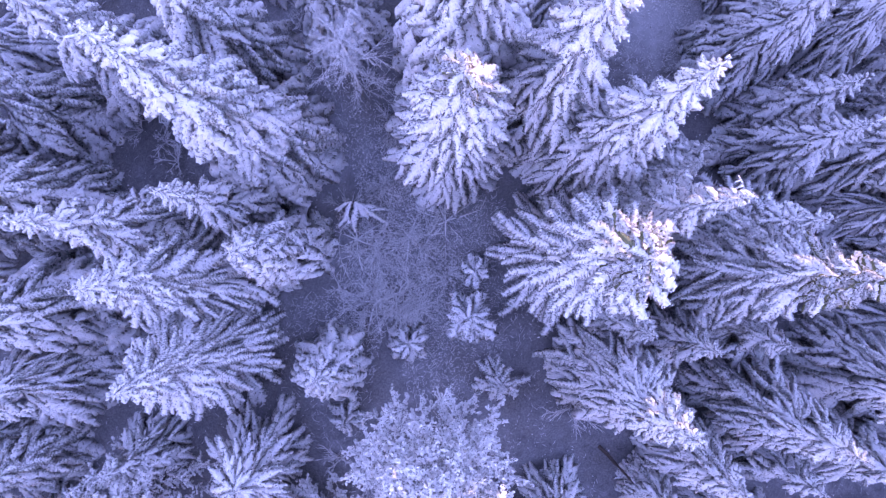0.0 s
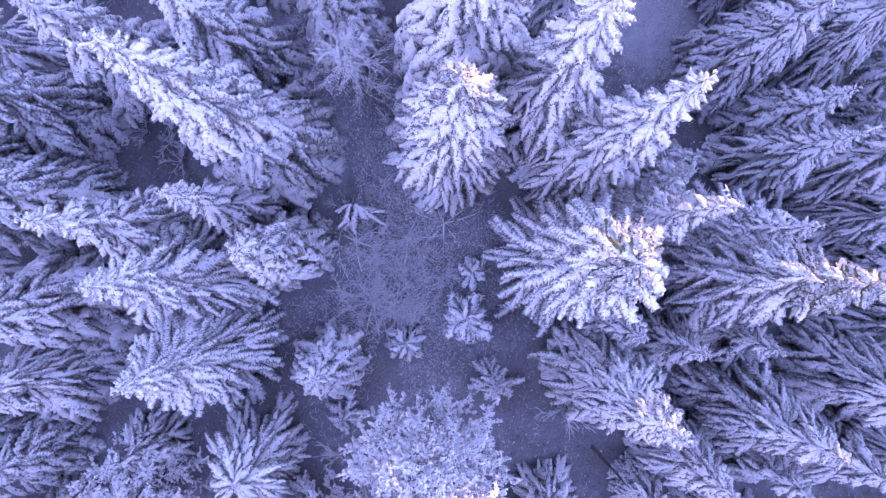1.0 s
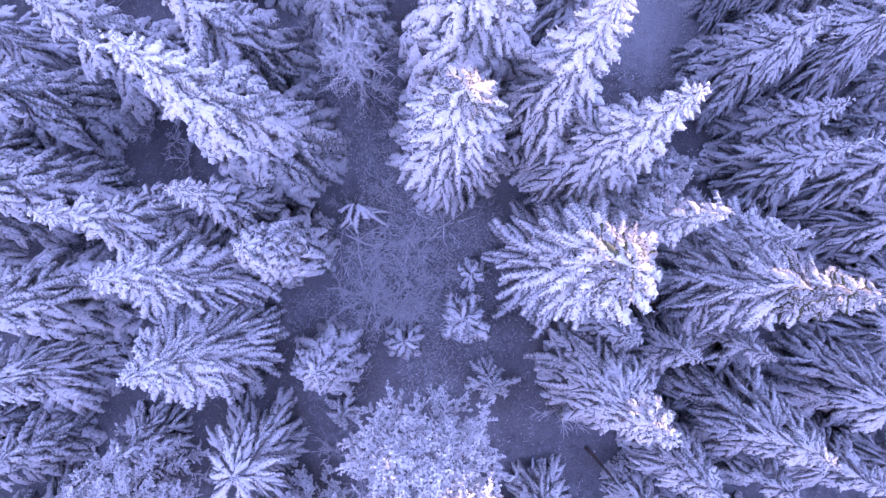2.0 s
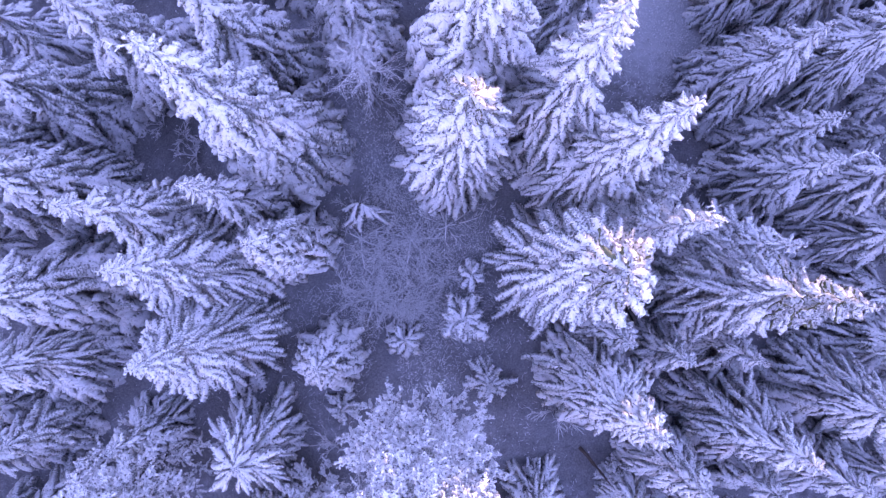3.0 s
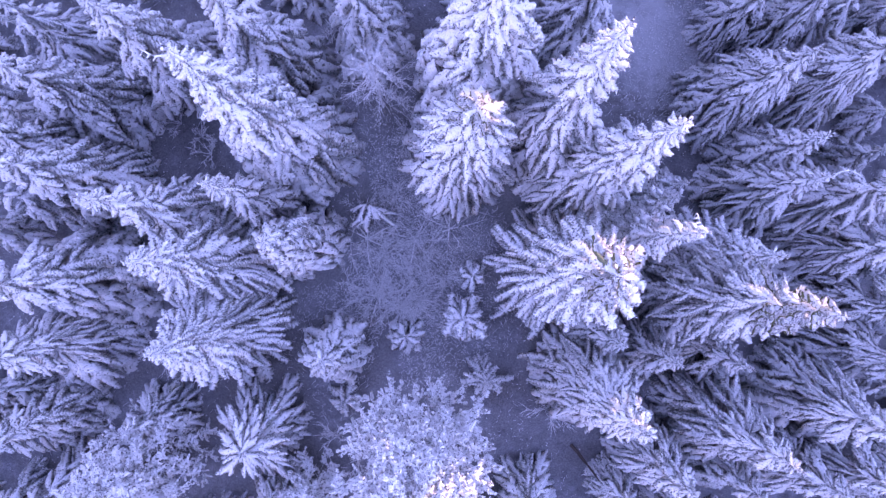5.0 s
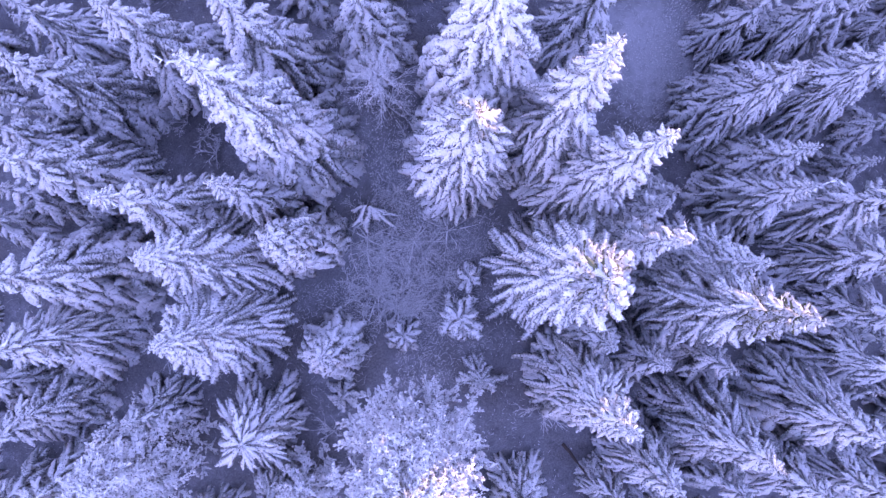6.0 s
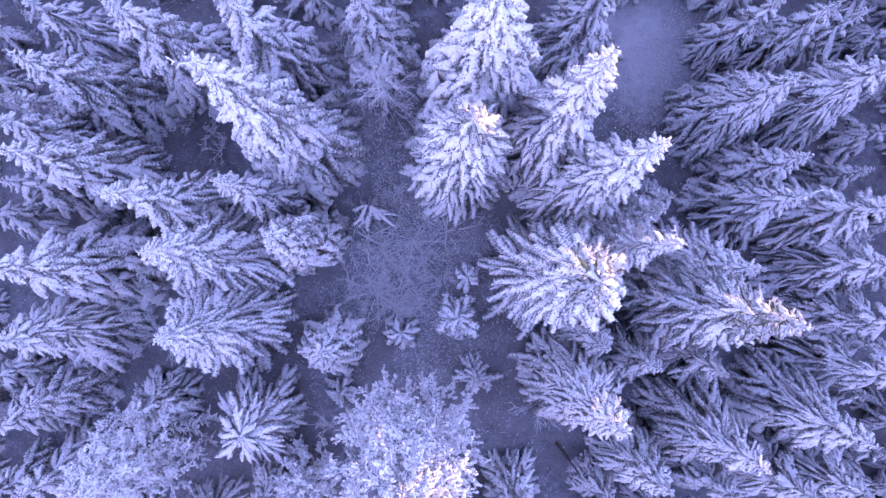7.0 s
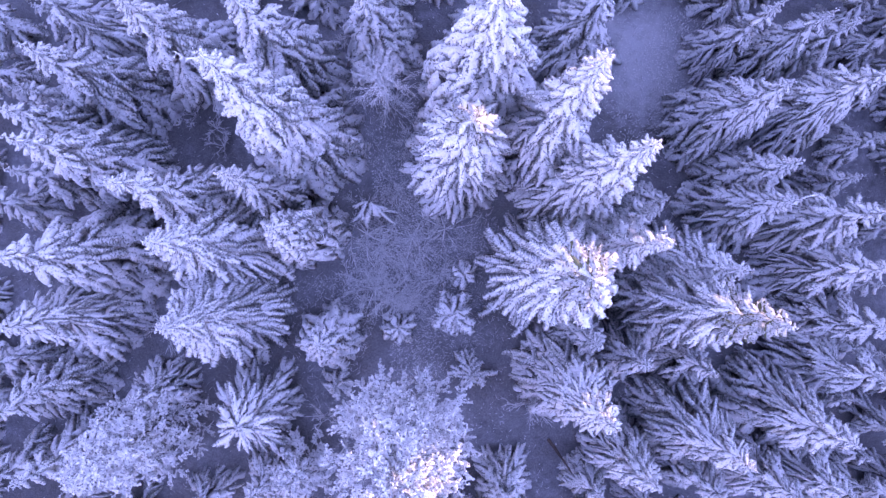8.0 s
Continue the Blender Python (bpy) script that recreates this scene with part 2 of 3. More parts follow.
def sprigs(s, h, rng, axis, length, half):
    """Short needle twigs at the rim of a fan, most of them tipped with a small knob of snow."""
    for i in range(max(3, round(2.2 * length))):
        t = rng.uniform(0.1, 1.0)
        slope = (axis(min(1, t + 0.04)) - axis(t - 0.04)).normalized()
        side = Vector((-slope.y, slope.x, 0)).normalized()
        w, way = radians(h.angle * rng.uniform(0.5, 1.2)), rng.choice((-1, 1))
        reach = half * outline(h, t) * rng.uniform(1.0, 1.4) + 0.05
        d = slope * math.cos(w) + side * (way * math.sin(w))
        k = min(0.05, half * rng.uniform(0.11, 0.2))
        end = axis(t) + d * reach / max(0.5, math.sin(w)) * 0.8 - Vector((0, 0, h.hang * reach * rng.uniform(0.6, 1.0)))
        root = axis(t).lerp(end, 0.55)
        if rng.random() < 0.4:
            s.tube([root - Vector((0, 0, 0.06)), end], [k, k * 0.4], 3, 1, 0.7)
        else:
            s.tube([root, end + Vector((0, 0, 0.5 * k))], [k * 0.9, k * 0.8], 3, 0, 0.9, 0.25, rng)


def whole_and_split(s, name, materials):
    """A bough in one mesh, and the same as bare bough and snow load apart, for the trees that stand nearest."""
    return s.mesh(name, materials), s.only((1, 2)).mesh(name, materials), s.only((0,)).mesh("snow_load", materials)


def bough_shape(habit, length, rng, thawed=False):
    """One bough along +x, drooping: wood, fans of needles and the snow that lies on them, with side boughs. thawed: half of the snow has slid off."""
    h = HABITS[habit]
    if thawed:
        h = h._replace(half=0.78 * h.half, slit=0.95, ridge=1.25 * h.ridge, fringe=h.fringe + 0.07)
    s = Shape()
    droop, sway, swell = h.bend * rng.uniform(0.7, 1.3), rng.uniform(-0.24, 0.24), rng.uniform(0.8, 1.2)
    wave, turn = rng.uniform(0.05, 0.12), rng.random() * 6.3

    def axis(t):
        wag = wave * math.sin(turn + 4.5 * t)
        return Vector((length * t, sway * length * t * t + wag * (0.4 + 0.3 * length), length * (h.rise * t - droop * t * t)))

    s.tube([axis(i / 4) - Vector((0, 0, 0.08)) for i in range(5)], [0.02 + 0.012 * length * (1 - i / 4) for i in range(5)], 3, 2)
    half = min(h.half * swell * (0.7 + 0.10 * length), 0.05 + 0.17 * length)
    h = h._replace(pitch=h.pitch * min(1.0, 0.6 + 0.14 * length))
    knobs = thawed and habit == "sparse"
    fan(s, h, rng, axis, length, half, knobs=knobs)
    sprigs(s, h, rng, axis, length, half)
    if length > 1.7:
        count = max(1, h.lobes - 1) if length < 2.5 else h.lobes + (length > 4)
        for i in range(count):
            t0 = 0.1 + 0.6 * (i + rng.random() * 0.7) / count
            way = 1 if (i + round(sway * 100)) % 2 else -1
            w = radians(h.fork * rng.uniform(0.8, 1.6)) * way
            part = length * (0.62 - 0.45 * t0) * rng.uniform(0.85, 1.2)
            root, fall = axis(t0) - Vector((0, 0, 0.04)), h.rise - 2 * droop * t0

            def lobe(t, root=root, w=w, part=part, fall=fall):
                bow = w * (1.25 - 0.5 * t)
                return root + Vector((math.cos(bow) * part * t, math.sin(bow) * part * t, part * (fall * t - (0.12 + 0.25 * h.hang) * t * t)))

            width = min(half * rng.uniform(0.55, 0.8), 0.05 + 0.2 * part)
            fan(s, h, rng, lobe, part, width, knobs=knobs)
            sprigs(s, h, rng, lobe, part * 0.6, width)
    return s


def tuft_mesh(length, rng):
    """A frosted limb of a broad crown: it forks towards its end into twigs set with clumps of rime."""
    s = Shape()
    wave = rng.uniform(-0.2, 0.2)

    def axis(t):
        return Vector((length * t, wave * length * math.sin(3 * t), 0.10 * length * t * t))

    s.tube([axis(i / 3) for i in range(4)], [0.02 + 0.007 * length * (1 - i / 3) for i in range(4)], 3, 1)
    for i in range(6 + round(2.4 * length)):
        w, c = rng.uniform(-1.5, 1.5), rng.uniform(-0.6, 0.8)
        d = Vector((math.cos(w), math.sin(w), c)).normalized()
        root = axis(rng.uniform(0.05, 1) ** 0.6)
        reach = rng.uniform(0.3, 0.85) * (0.5 + 0.13 * length)
        s.tube([root, root + d * reach + Vector((0, 0, -0.2 * reach))], [0.025, 0.012], 3, 1)
        for j in range(26):
            q = rng.uniform(0.1, 1.1)
            p = root + d * (reach * q) - Vector((0, 0, 0.2 * reach * q * q)) + Vector((rng.uniform(-0.08, 0.08), rng.uniform(-0.08, 0.08), rng.uniform(-0.05, 0.05)))
            e = (d + Vector((rng.uniform(-1.2, 1.2), rng.uniform(-1.2, 1.2), rng.uniform(-0.6, 0.6)))).normalized()
            k = rng.uniform(0.032, 0.074)
            s.tube([p - e * 0.03, p + e * k * 1.7], [k * 1.1, k * 0.9], 4, 0 if rng.random() > 0.1 else 1, 0.85, 0.35, rng)
    return whole_and_split(s, "tuft", (SNOW, NEEDLE, BARK))


def build_library():
    rng = random.Random(11)
    for habit in HABITS:
        for length in LENGTHS:
            BOUGHS[habit, length] = [whole_and_split(bough_shape(habit, length, rng), "bough", (SNOW, NEEDLE, BARK)) for _ in range(5)]
            THAWED[habit, length] = [whole_and_split(bough_shape(habit, length, rng, True), "bough", (SNOW, NEEDLE, BARK)) for _ in range(4)]
    for length in LENGTHS:
        SUNNY[length] = [whole_and_split(bough_shape("sparse", length, rng, True), "bough", (SNOW, GREEN, BARK)) for _ in range(5)]
        BOUGHS["tuft", length] = THAWED["tuft", length] = [tuft_mesh(length, rng) for _ in range(5)]


build_library()


def leader_mesh(rng, height):
    """The crown's tip: the leading shoot with rings of short snowy twigs."""
    s, h = Shape(), HABITS["plume"]._replace(pitch=0.16, thick=0.5)
    s.tube([Vector((0, 0, 0)), Vector((0.03, 0, height * 0.6)), Vector((0.09, 0.03, height))], [0.07, 0.045, 0.02], 4, 2)
    for i in range(26):
        q = ((i + rng.random()) / 26) ** 0.8
        z, w = height * (1 - q), i * 2.4 + rng.uniform(-0.3, 0.3)
        reach = (0.15 + 1.0 * q) * rng.uniform(0.75, 1.2)
        d = Vector((math.cos(w), math.sin(w), 0.25 - 0.1 * q))

        def shoot(t, z=z, d=d, reach=reach):
            return Vector((0, 0, z)) + d * (reach * t) - Vector((0, 0, 0.35 * reach * t * t))

        fan(s, h, rng, shoot, reach, 0.06 + 0.09 * reach)
    return s.mesh("leader", (SNOW, NEEDLE, BARK))


THAW_SIDE = 60.0
LEADERS = [leader_mesh(random.Random(70 + i), 3.2) for i in range(4)]
TRUNKS = {}


def trunk_mesh(height):
    key = round(height / 3) * 3
    if key not in TRUNKS:
        s, rng = Shape(), random.Random(key)
        n = 9
        foot = max(0.1, 0.009 * key)
        s.tube([Vector((0.04 * math.sin(i * 1.7), 0.04 * math.cos(i * 2.1), key * i / n)) for i in range(n + 1)], [foot * (1.35 if i == 0 else 1 - 0.93 * i / n) for i in range(n + 1)], 8, 0, 1.0, 0.08, rng)
        s.m = [1 if (i // 8) >= 4 else 0 for i in range(len(s.m))]
        TRUNKS[key] = (key, s.mesh("trunk", (BARK, SNOW)))
    return TRUNKS[key]


def child(name, mesh, parent, m):
    ob = new(name, mesh)
    ob.parent = parent
    ob.matrix_basis = m
    return ob


def spruce(label, x, y, top, radius, habit="plume", count=80, low=0.6, power=1.0, seed=0, loose=False, name="spruce_tree", group="snow-laden spruces of the forest", climb=0.0, blunt=0.065, plump=1.0, bare=0.6, near=False, sunlit=0.0):
    """A snow-laden conifer with its tip at height top; boughs of radius at the skirt, thinning to the leader."""
    rng = random.Random(seed * 977 + round(x * 10) * 31 + round(y * 10))
    base = ground_height(x, y) - 0.1
    tree = tagged(new(name), label, "tree", group)
    heading = rng.uniform(0, 360)
    tree.matrix_basis = pose(x, y, base, 0, 0, heading)
    height = top - base
    key, me = trunk_mesh(height)
    child("trunk", me, tree, Matrix.Diagonal((1, 1, (height - 0.5) / key, 1)))
    tip = min(1.0, 0.25 + height / 25)
    slim = {"sparse": 0.5, "strand": 0.55, "tuft": 0.6}.get(habit, 0.5 if sunlit else 0.8)
    child("leader", rng.choice(LEADERS), tree, pose(0, 0, height - 3.2 * tip, 0, 0, rng.uniform(0, 360)) @ Matrix.Diagonal((tip * slim, tip * slim, tip, 1)))
    tilts = (-14 + climb, (HABITS[habit].tilt if habit in HABITS else 5) + climb)
    columns = max(7, round(1.8 * radius + 2.5)) if habit != "tuft" else 23
    if loose:
        columns = 31
    lean = [rng.uniform(-1, 1) * (0.16 if habit == "feather" else 0.33) * 360 / columns for _ in range(columns)]
    grow = [rng.uniform(0.88, 1.14) for _ in range(columns)]
    step = next(q for q in range(columns // 2 - 1, columns * 2) if math.gcd(q, columns) == 1 and q > 2)
    count = round(count * (0.85 if habit == "tuft" else 0.8))
    for i in range(count):
        u = ((i + 0.6 * rng.random()) / count) ** 1.3
        z = height - 1.3 * tip - (height - low - 1.3 * tip) * u
        reach = radius * (blunt + (1 - blunt) * u ** power) * rng.uniform(0.76, 1.1) * grow[i * step % columns]
        if u > 0.93:
            reach *= 0.85
        tilt = tilts[0] + (tilts[1] - tilts[0]) * min(1, u * 2.2) + rng.uniform(-4, 4)
        reach = reach / math.cos(radians(min(0, tilt) - 12))
        nominal = min(LENGTHS, key=lambda q: abs(math.log(q / reach)))
        size = reach / nominal
        if u < 0.2:
            z += 0.3 * rng.uniform(-1, 1)
        turn = i * 137.5 if u < 0.22 else (i * step % columns + 0.5 * (i // columns % 2)) * 360 / columns + rng.uniform(-1, 1) * (14 - 9 * u) * (0.5 if habit == "feather" else 1) + lean[i * step % columns]
        m = pose(0, 0, z, 0, 0, turn) @ pose(0, 0, 0, rng.uniform(-6, 6), -tilt, 0) @ Matrix.Diagonal((size, size * plump, size * min(1.3, plump), 1))
        sunward = math.cos(radians(turn + heading - THAW_SIDE))
        kind = THAWED if rng.random() < bare * max(0.0, 0.25 + 0.75 * sunward) and (u > 0.12 or habit in ("sparse", "strand")) else BOUGHS
        whole, bough, load = rng.choice(SUNNY[nominal] if u < sunlit and rng.random() < 0.75 else kind[habit, nominal])
        if near:
            tagged(child("snow", load, child("branch", bough, tree, m), Matrix()), "loose white snow")
        else:
            child("branch", whole, tree, m)
    return tree


# ---- the tall trees round the clearing ----
spruce("tall narrow spruce thick with snow, sunlit at its tip", 0.89, 6.86, 28, 5.7, "plume", 114, power=0.65, blunt=0.14, near=True, sunlit=0.05)
spruce("tall broad spruce with long snow-covered boughs", 1.45, 12.2, 35, 8.6, "chunky", 112, near=True)
spruce("tallest spruce with a sunlit snowy crest", 6.35, 9.28, 34, 6.5, "plume", 117, near=True)
spruce("tall spruce with sunlit upper boughs beside another", 9.70, 6.12, 31.6, 6.0, "plume", 117, near=True)
slender = spruce("slender spruce with thin snow and a pale tip", 12.2, 1.72, 28, 4.6, "sparse", 87, near=True)
dense = spruce("dense rounded spruce with feathery snowy boughs, top in sun", 8.40, -0.78, 28, 5.7, "feather", 120, power=0.6, blunt=0.2, near=True, sunlit=0.09)
spruce("broad spruce with frosted clumps, sunlit towards its tip", 19.5, -1.78, 27.4, 7.6, "sparse", 110, near=True, sunlit=0.25)
spruce("spruce with long hanging snowy boughs and green gaps", 11.75, -9.30, 23.6, 7.1, "strand", 117, near=True)
large = spruce("large spruce with heavy cushions of snow on drooping boughs", -12.39, 6.78, 32, 6.9, "chunky", 114, near=True, bare=0.9)


def bent_shoot(tree, top, heading, reach=1.45, drop=1.3):
    """A thin snow-covered shoot that arches out of a crown's tip towards a heading in degrees."""
    s, turn = Shape(), radians(heading) - tree.matrix_basis.to_euler().z
    d = Vector((math.cos(turn), math.sin(turn), 0))
    n = Vector((-d.y, d.x, 0))
    start = Vector((0, 0, top - tree.matrix_basis.translation.z - drop))
    path = [start + (d * q + n * (0.22 * math.sin(2.6 * q)) + Vector((0, 0, 0.55 * q - 0.42 * q * q))) * (reach / 1.45) for q in (0, 0.3, 0.6, 0.9, 1.2, 1.45)]
    s.tube(path, [0.05, 0.05, 0.045, 0.045, 0.04, 0.03], 5, 0, 0.9, 0.2, random.Random(3))
    for q in (2, 3, 4):
        s.tube([path[q], path[q] + n * 0.22 + d * 0.1], [0.04, 0.025], 4, 0)
    child("shoot", s.mesh("shoot", (SNOW,)), tree, Matrix())


def green_bough(tree, z, heading, reach):
    """A bough from which the snow has slid, so that its green needles show."""
    turn = heading - math.degrees(tree.matrix_basis.to_euler().z)
    wood = bough_shape("feather", 1.8, random.Random(6)).only((1, 2)).mesh("green_bough", (SNOW, GREEN, BARK))
    m = pose(0, 0, z - tree.matrix_basis.translation.z, 0, 0, turn) @ pose(0, 0, 0, 0, -8, 0) @ Matrix.Diagonal((reach / 1.8, 0.4, 0.7, 1))
    tagged(child("branch", wood, tree, m), "green needles bare of snow")


bent_shoot(large, 32, 180)
foot = Matrix.Translation(large.matrix_basis.translation)
large.matrix_basis = foot @ Matrix.Rotation(radians(-1.0), 4, "X") @ foot.inverted() @ large.matrix_basis
bent_shoot(slender, 28, 130, 1.0, 0.5)
green_bough(dense, 26.2, 132, 1.5)
spruce("snow-heavy spruce standing close behind a larger one", -14.56, 13.39, 24, 6.5, "chunky", 73, near=True)
spruce("pointed spruce with snow-covered drooping boughs", -19.59, 1.06, 24, 5.7, "plume", 96, near=True)
spruce("feathery spruce whitened with frost", -17.6, -2.20, 22.2, 6.6, "feather", 125, near=True)
spruce("broad spruce with finely frosted boughs and knobbly tip", -17.2, -7.9, 19.2, 7.2, "feather", 130, near=True)
spruce("broad-crowned tree thick with rime, sunlit on top", -0.7, -14.9, 22, 6.2, "tuft", 175, low=3, power=0.45, blunt=0.3, name="broad_tree", climb=15)

# ---- trees towards the sunny side ----
spruce("dark spruce with streaks of snow", 22.96, -12.03, 17.5, 7.3, "strand", 78)
spruce("wide spruce with streaks of snow on long boughs", 29.90, -9.58, 17.5, 7.8, "strand", 78)
spruce("small spruce with swept snowy boughs", 17.91, -15.18, 14.5, 5.8, "strand", 78)
spruce("swept spruce with snowy upper boughs in shade", 22.01, 14.08, 17.5, 7.3, "strand", 87)
spruce("small shaded spruce with light snow", 22.0, 20.6, 14.5, 4.3, "strand", 62)
spruce("shaded spruce with light snow and dark gaps", 25.9, 20.6, 14.0, 5.2, "strand", 64)
spruce("shaded spruce with snow-dusted boughs", 28.69, 15.74, 17.5, 7.3, "strand", 87)
bent_shoot(spruce("spruce with snowy knobbly side boughs", 24.39, 6.59, 15.5, 5.7, "plume", 91), 15.5, 5, 2.0, 0.4)
spruce("spruce with crooked snow-laden top boughs", 24.62, 9.44, 14.5, 5.1, "chunky", 61)
spruce("shaded snowy spruce in the dense stand", 30.22, 6.44, 16.5, 6.3, "plume", 78)
spruce("shaded snowy spruce with flat boughs", 31.77, 2.61, 15.5, 6.3, "plume", 78)
spruce("shaded snowy spruce with thin boughs", 33.39, -1.58, 14.5, 6.4, "strand", 67)
spruce("shaded spruce with dark gaps between snowy boughs", 33.64, -5.34, 15.5, 6.7, "strand", 67)
spruce("low spruce with streaks of snow", 29.51, -15.20, 12.5, 6.2, "strand", 67)
spruce("low spruce with snow on its boughs", 33.58, -14.64, 12.5, 6.2, "strand", 67)
spruce("frosted spruce crowded between larger ones", 20.20, 1.10, 19, 5.5, "feather", 68)
spruce("young spruce with stiff snowy boughs", 8.3, -19.4, 10, 4.2, "plume", 60)
spruce("shaded spruce half hidden behind a taller one", 9.11, 19.04, 17.5, 5.7, "plume", 75)

spruce("dark spruce with little snow tucked behind a tall one", 14.30, 4.30, 17, 4.2, "sparse", 89)
spruce("thin dark spruce with snow-streaked boughs", 19.50, -2.60, 12, 5.0, "sparse", 74)
spruce("young spruce with light snow on its boughs", 12.4, -5.6, 14, 4.4, "plume", 64)

spruce("dim spruce filling the gap between two taller ones", 16.20, -6.60, 14, 4.9, "plume", 64)
spruce("low dark spruce with streaks of snow in a gap", 15.6, -18.4, 8, 4.3, "strand", 44)
spruce("low dark spruce crowded by its neighbours", 25.00, -16.80, 9.5, 4.7, "strand", 40)

spruce("dim spruce between broad neighbours, dusted with snow", 21.88, -6.76, 12, 4.6, "sparse", 46)
spruce("dark slender spruce deep among taller trees", 16.38, 5.86, 12, 3.6, "sparse", 40)

# ---- trees on the shaded side ----
spruce("young round spruce with heaped snow", -8.4, -9.1, 9.4, 4.3, "chunky", 66, low=0.5, power=0.6, climb=10, loose=True, plump=1.2, bare=0.2)
spruce("spruce whose snowy top boughs spread like a star", -13.7, -16.2, 9.8, 5.2, "plume", 48, power=0.5, blunt=0.3, climb=14, plump=0.95, bare=0.3)
# bare=1.0 thaws more boughs, their dark needles standing in for deeper shade.
spruce("snow-heavy spruce in deep shade", -22.71, 13.07, 20, 6.3, "chunky", 75, bare=1.0)
spruce("shaded spruce with long snow-covered boughs", -29.57, 9.52, 17.5, 6.9, "chunky", 75, bare=1.0)
spruce("dim shaded spruce at the back of the stand", -32.55, 14.79, 12.5, 5.7, "plume", 54)
spruce("shaded spruce with cushions of snow", -28.46, 3.07, 19.5, 6.5, "chunky", 75, bare=1.0)
spruce("shaded spruce with cushions of snow on flat boughs", -31.84, 5.39, 15.5, 5.7, "chunky", 61, bare=1.0)
spruce("snowy spruce sheltered under a larger one", -14.3, 2.60, 20.6, 4.3, "plume", 91)
spruce("low bushy spruce thick with snow", -11.2, -0.50, 18.5, 4.0, "chunky", 81, power=0.6, loose=True, plump=1.6)
spruce("wide spruce with thick drooping lobes of snow", -28.56, -4.68, 19, 7.7, "chunky", 81)
spruce("spruce with layered snowy boughs", -29.74, -9.93, 15.5, 7.2, "plume", 91, bare=1.0)
spruce("small spruce with curled snowy boughs", -31.3, -16.4, 7.5, 5.5, "chunky", 61)
spruce("small shaded spruce with snowy boughs", -32.70, -17.78, 10.5, 5.5, "plume", 54)
spruce("small spruce with upswept snowy boughs", -30.08, -22.79, 10.5, 5.7, "chunky", 42)
spruce("tall fluffy spruce thick with fine rime", -22.71, -19.22, 17.5, 5.4, "tuft", 150, power=0.75)
spruce("young spruce with thin snowy boughs", -22.50, -15.54, 9.5, 4.3, "plume", 54)
spruce("low spruce in deep shade", -12.21, -22.00, 9.5, 4.5, "plume", 54)
spruce("low frosted bushy tree", -9.33, -20.63, 8.5, 3.2, "tuft", 70, low=0.5, power=0.5, name="broad_tree")
spruce("shaded spruce at the head of the clearing", -7.62, 16.74, 17.5, 5.1, "chunky", 67)

# ---- young trees that fill the stand between the large ones ----
def understory():
    rng = random.Random(33)
    taken = [(o.location.x, o.location.y, 3.3) for o in scene.objects if o.type == "EMPTY"]
    gaps = [(-21.5, 6.4, 4.0), (-23.5, -11.5, 3.2), (7.0, -13.5, 4.2), (17.5, 19.5, 6.0), (-6.5, 11.0, 5.5), (-3, -3, 9.5), (-9.5, 17.0, 3.5), (-7.5, -19.5, 3.5)]
    made = 0
    for turn in range(4000):
        rim = turn < 1200
        x, y = rng.uniform(-46, 46), rng.uniform(-29, 29)
        if rim and abs(x) < 33 and abs(y) < 20 or any(math.hypot(x - p, y - q) < r for p, q, r in taken + gaps):
            continue
        taken.append((x, y, 3.4 if rim else 2.9))
        habit = ("strand" if x > 5 else "plume") if made % 3 else "chunky"
        high, wide, many = (rng.uniform(9, 15), rng.uniform(3.6, 4.6), 28) if rim else (rng.uniform(5, 11), rng.uniform(2.8, 4.0), 20)
        spruce("young snow-covered spruce crowded under taller trees", x, y, ground_height(x, y) + high, wide, habit, many, seed=made)
        made += 1
        if made >= 84:
            break


understory()

# ---- saplings in the clearing ----
SAPLINGS = "saplings in the clearing"


def drooping_sapling(label, x, y, height, boughs):
    """A bent sapling whose few boughs all hang to one side under their snow."""
    rng = random.Random(41)
    base = ground_height(x, y) - 0.05
    ob = tagged(new("spruce_sapling"), label, "tree", SAPLINGS)
    ob.matrix_basis = pose(x, y, base)
    key, me = trunk_mesh(height)
    child("trunk", me, ob, Matrix.Diagonal((0.5, 0.5, height / key, 1)))
    for turn, reach, wide, habit in boughs:
        nominal = min(LENGTHS, key=lambda q: abs(math.log(q / reach)))
        m = pose(0, 0, height - 0.1, 0, 0, turn) @ pose(0, 0, 0, 0, 16, 0) @ Matrix.Diagonal((reach / nominal, wide, 1.1, 1))
        bough, load = rng.choice(BOUGHS[habit, nominal])[1:]
        tagged(child("snow", load, child("branch", bough, ob, m), Matrix()), "loose white snow")


spruce("round spruce sapling capped with snow", 2.03, -5.60, 3.2, 2.3, "puff", 24, low=0.5, power=0.45, blunt=0.4, climb=18, plump=1.2, bare=0.1, name="spruce_sapling", group=SAPLINGS)
spruce("tiny snow-capped spruce sapling", 2.47, -2.19, 2, 1.6, "puff", 14, low=0.3, power=0.45, blunt=0.35, climb=18, plump=1.4, bare=0.1, name="spruce_sapling", group=SAPLINGS)
drooping_sapling("small sapling with a few broad drooping snowy boughs", -6.64, 2.94, 2.6, ((-168, 1.6, 1.1, "finger"), (-122, 2.4, 1.5, "finger"), (-84, 2.5, 1.5, "finger"), (-50, 1.7, 1.2, "plume"), (-28, 3.2, 1.1, "finger"), (-15, 2.0, 0.9, "plume")))
spruce("open spruce sapling dusted with snow", -2.65, -7.68, 2.4, 2.4, "plume", 20, low=0.4, power=0.45, blunt=0.35, climb=16, plump=1.2, bare=0.3, name="spruce_sapling", group=SAPLINGS)
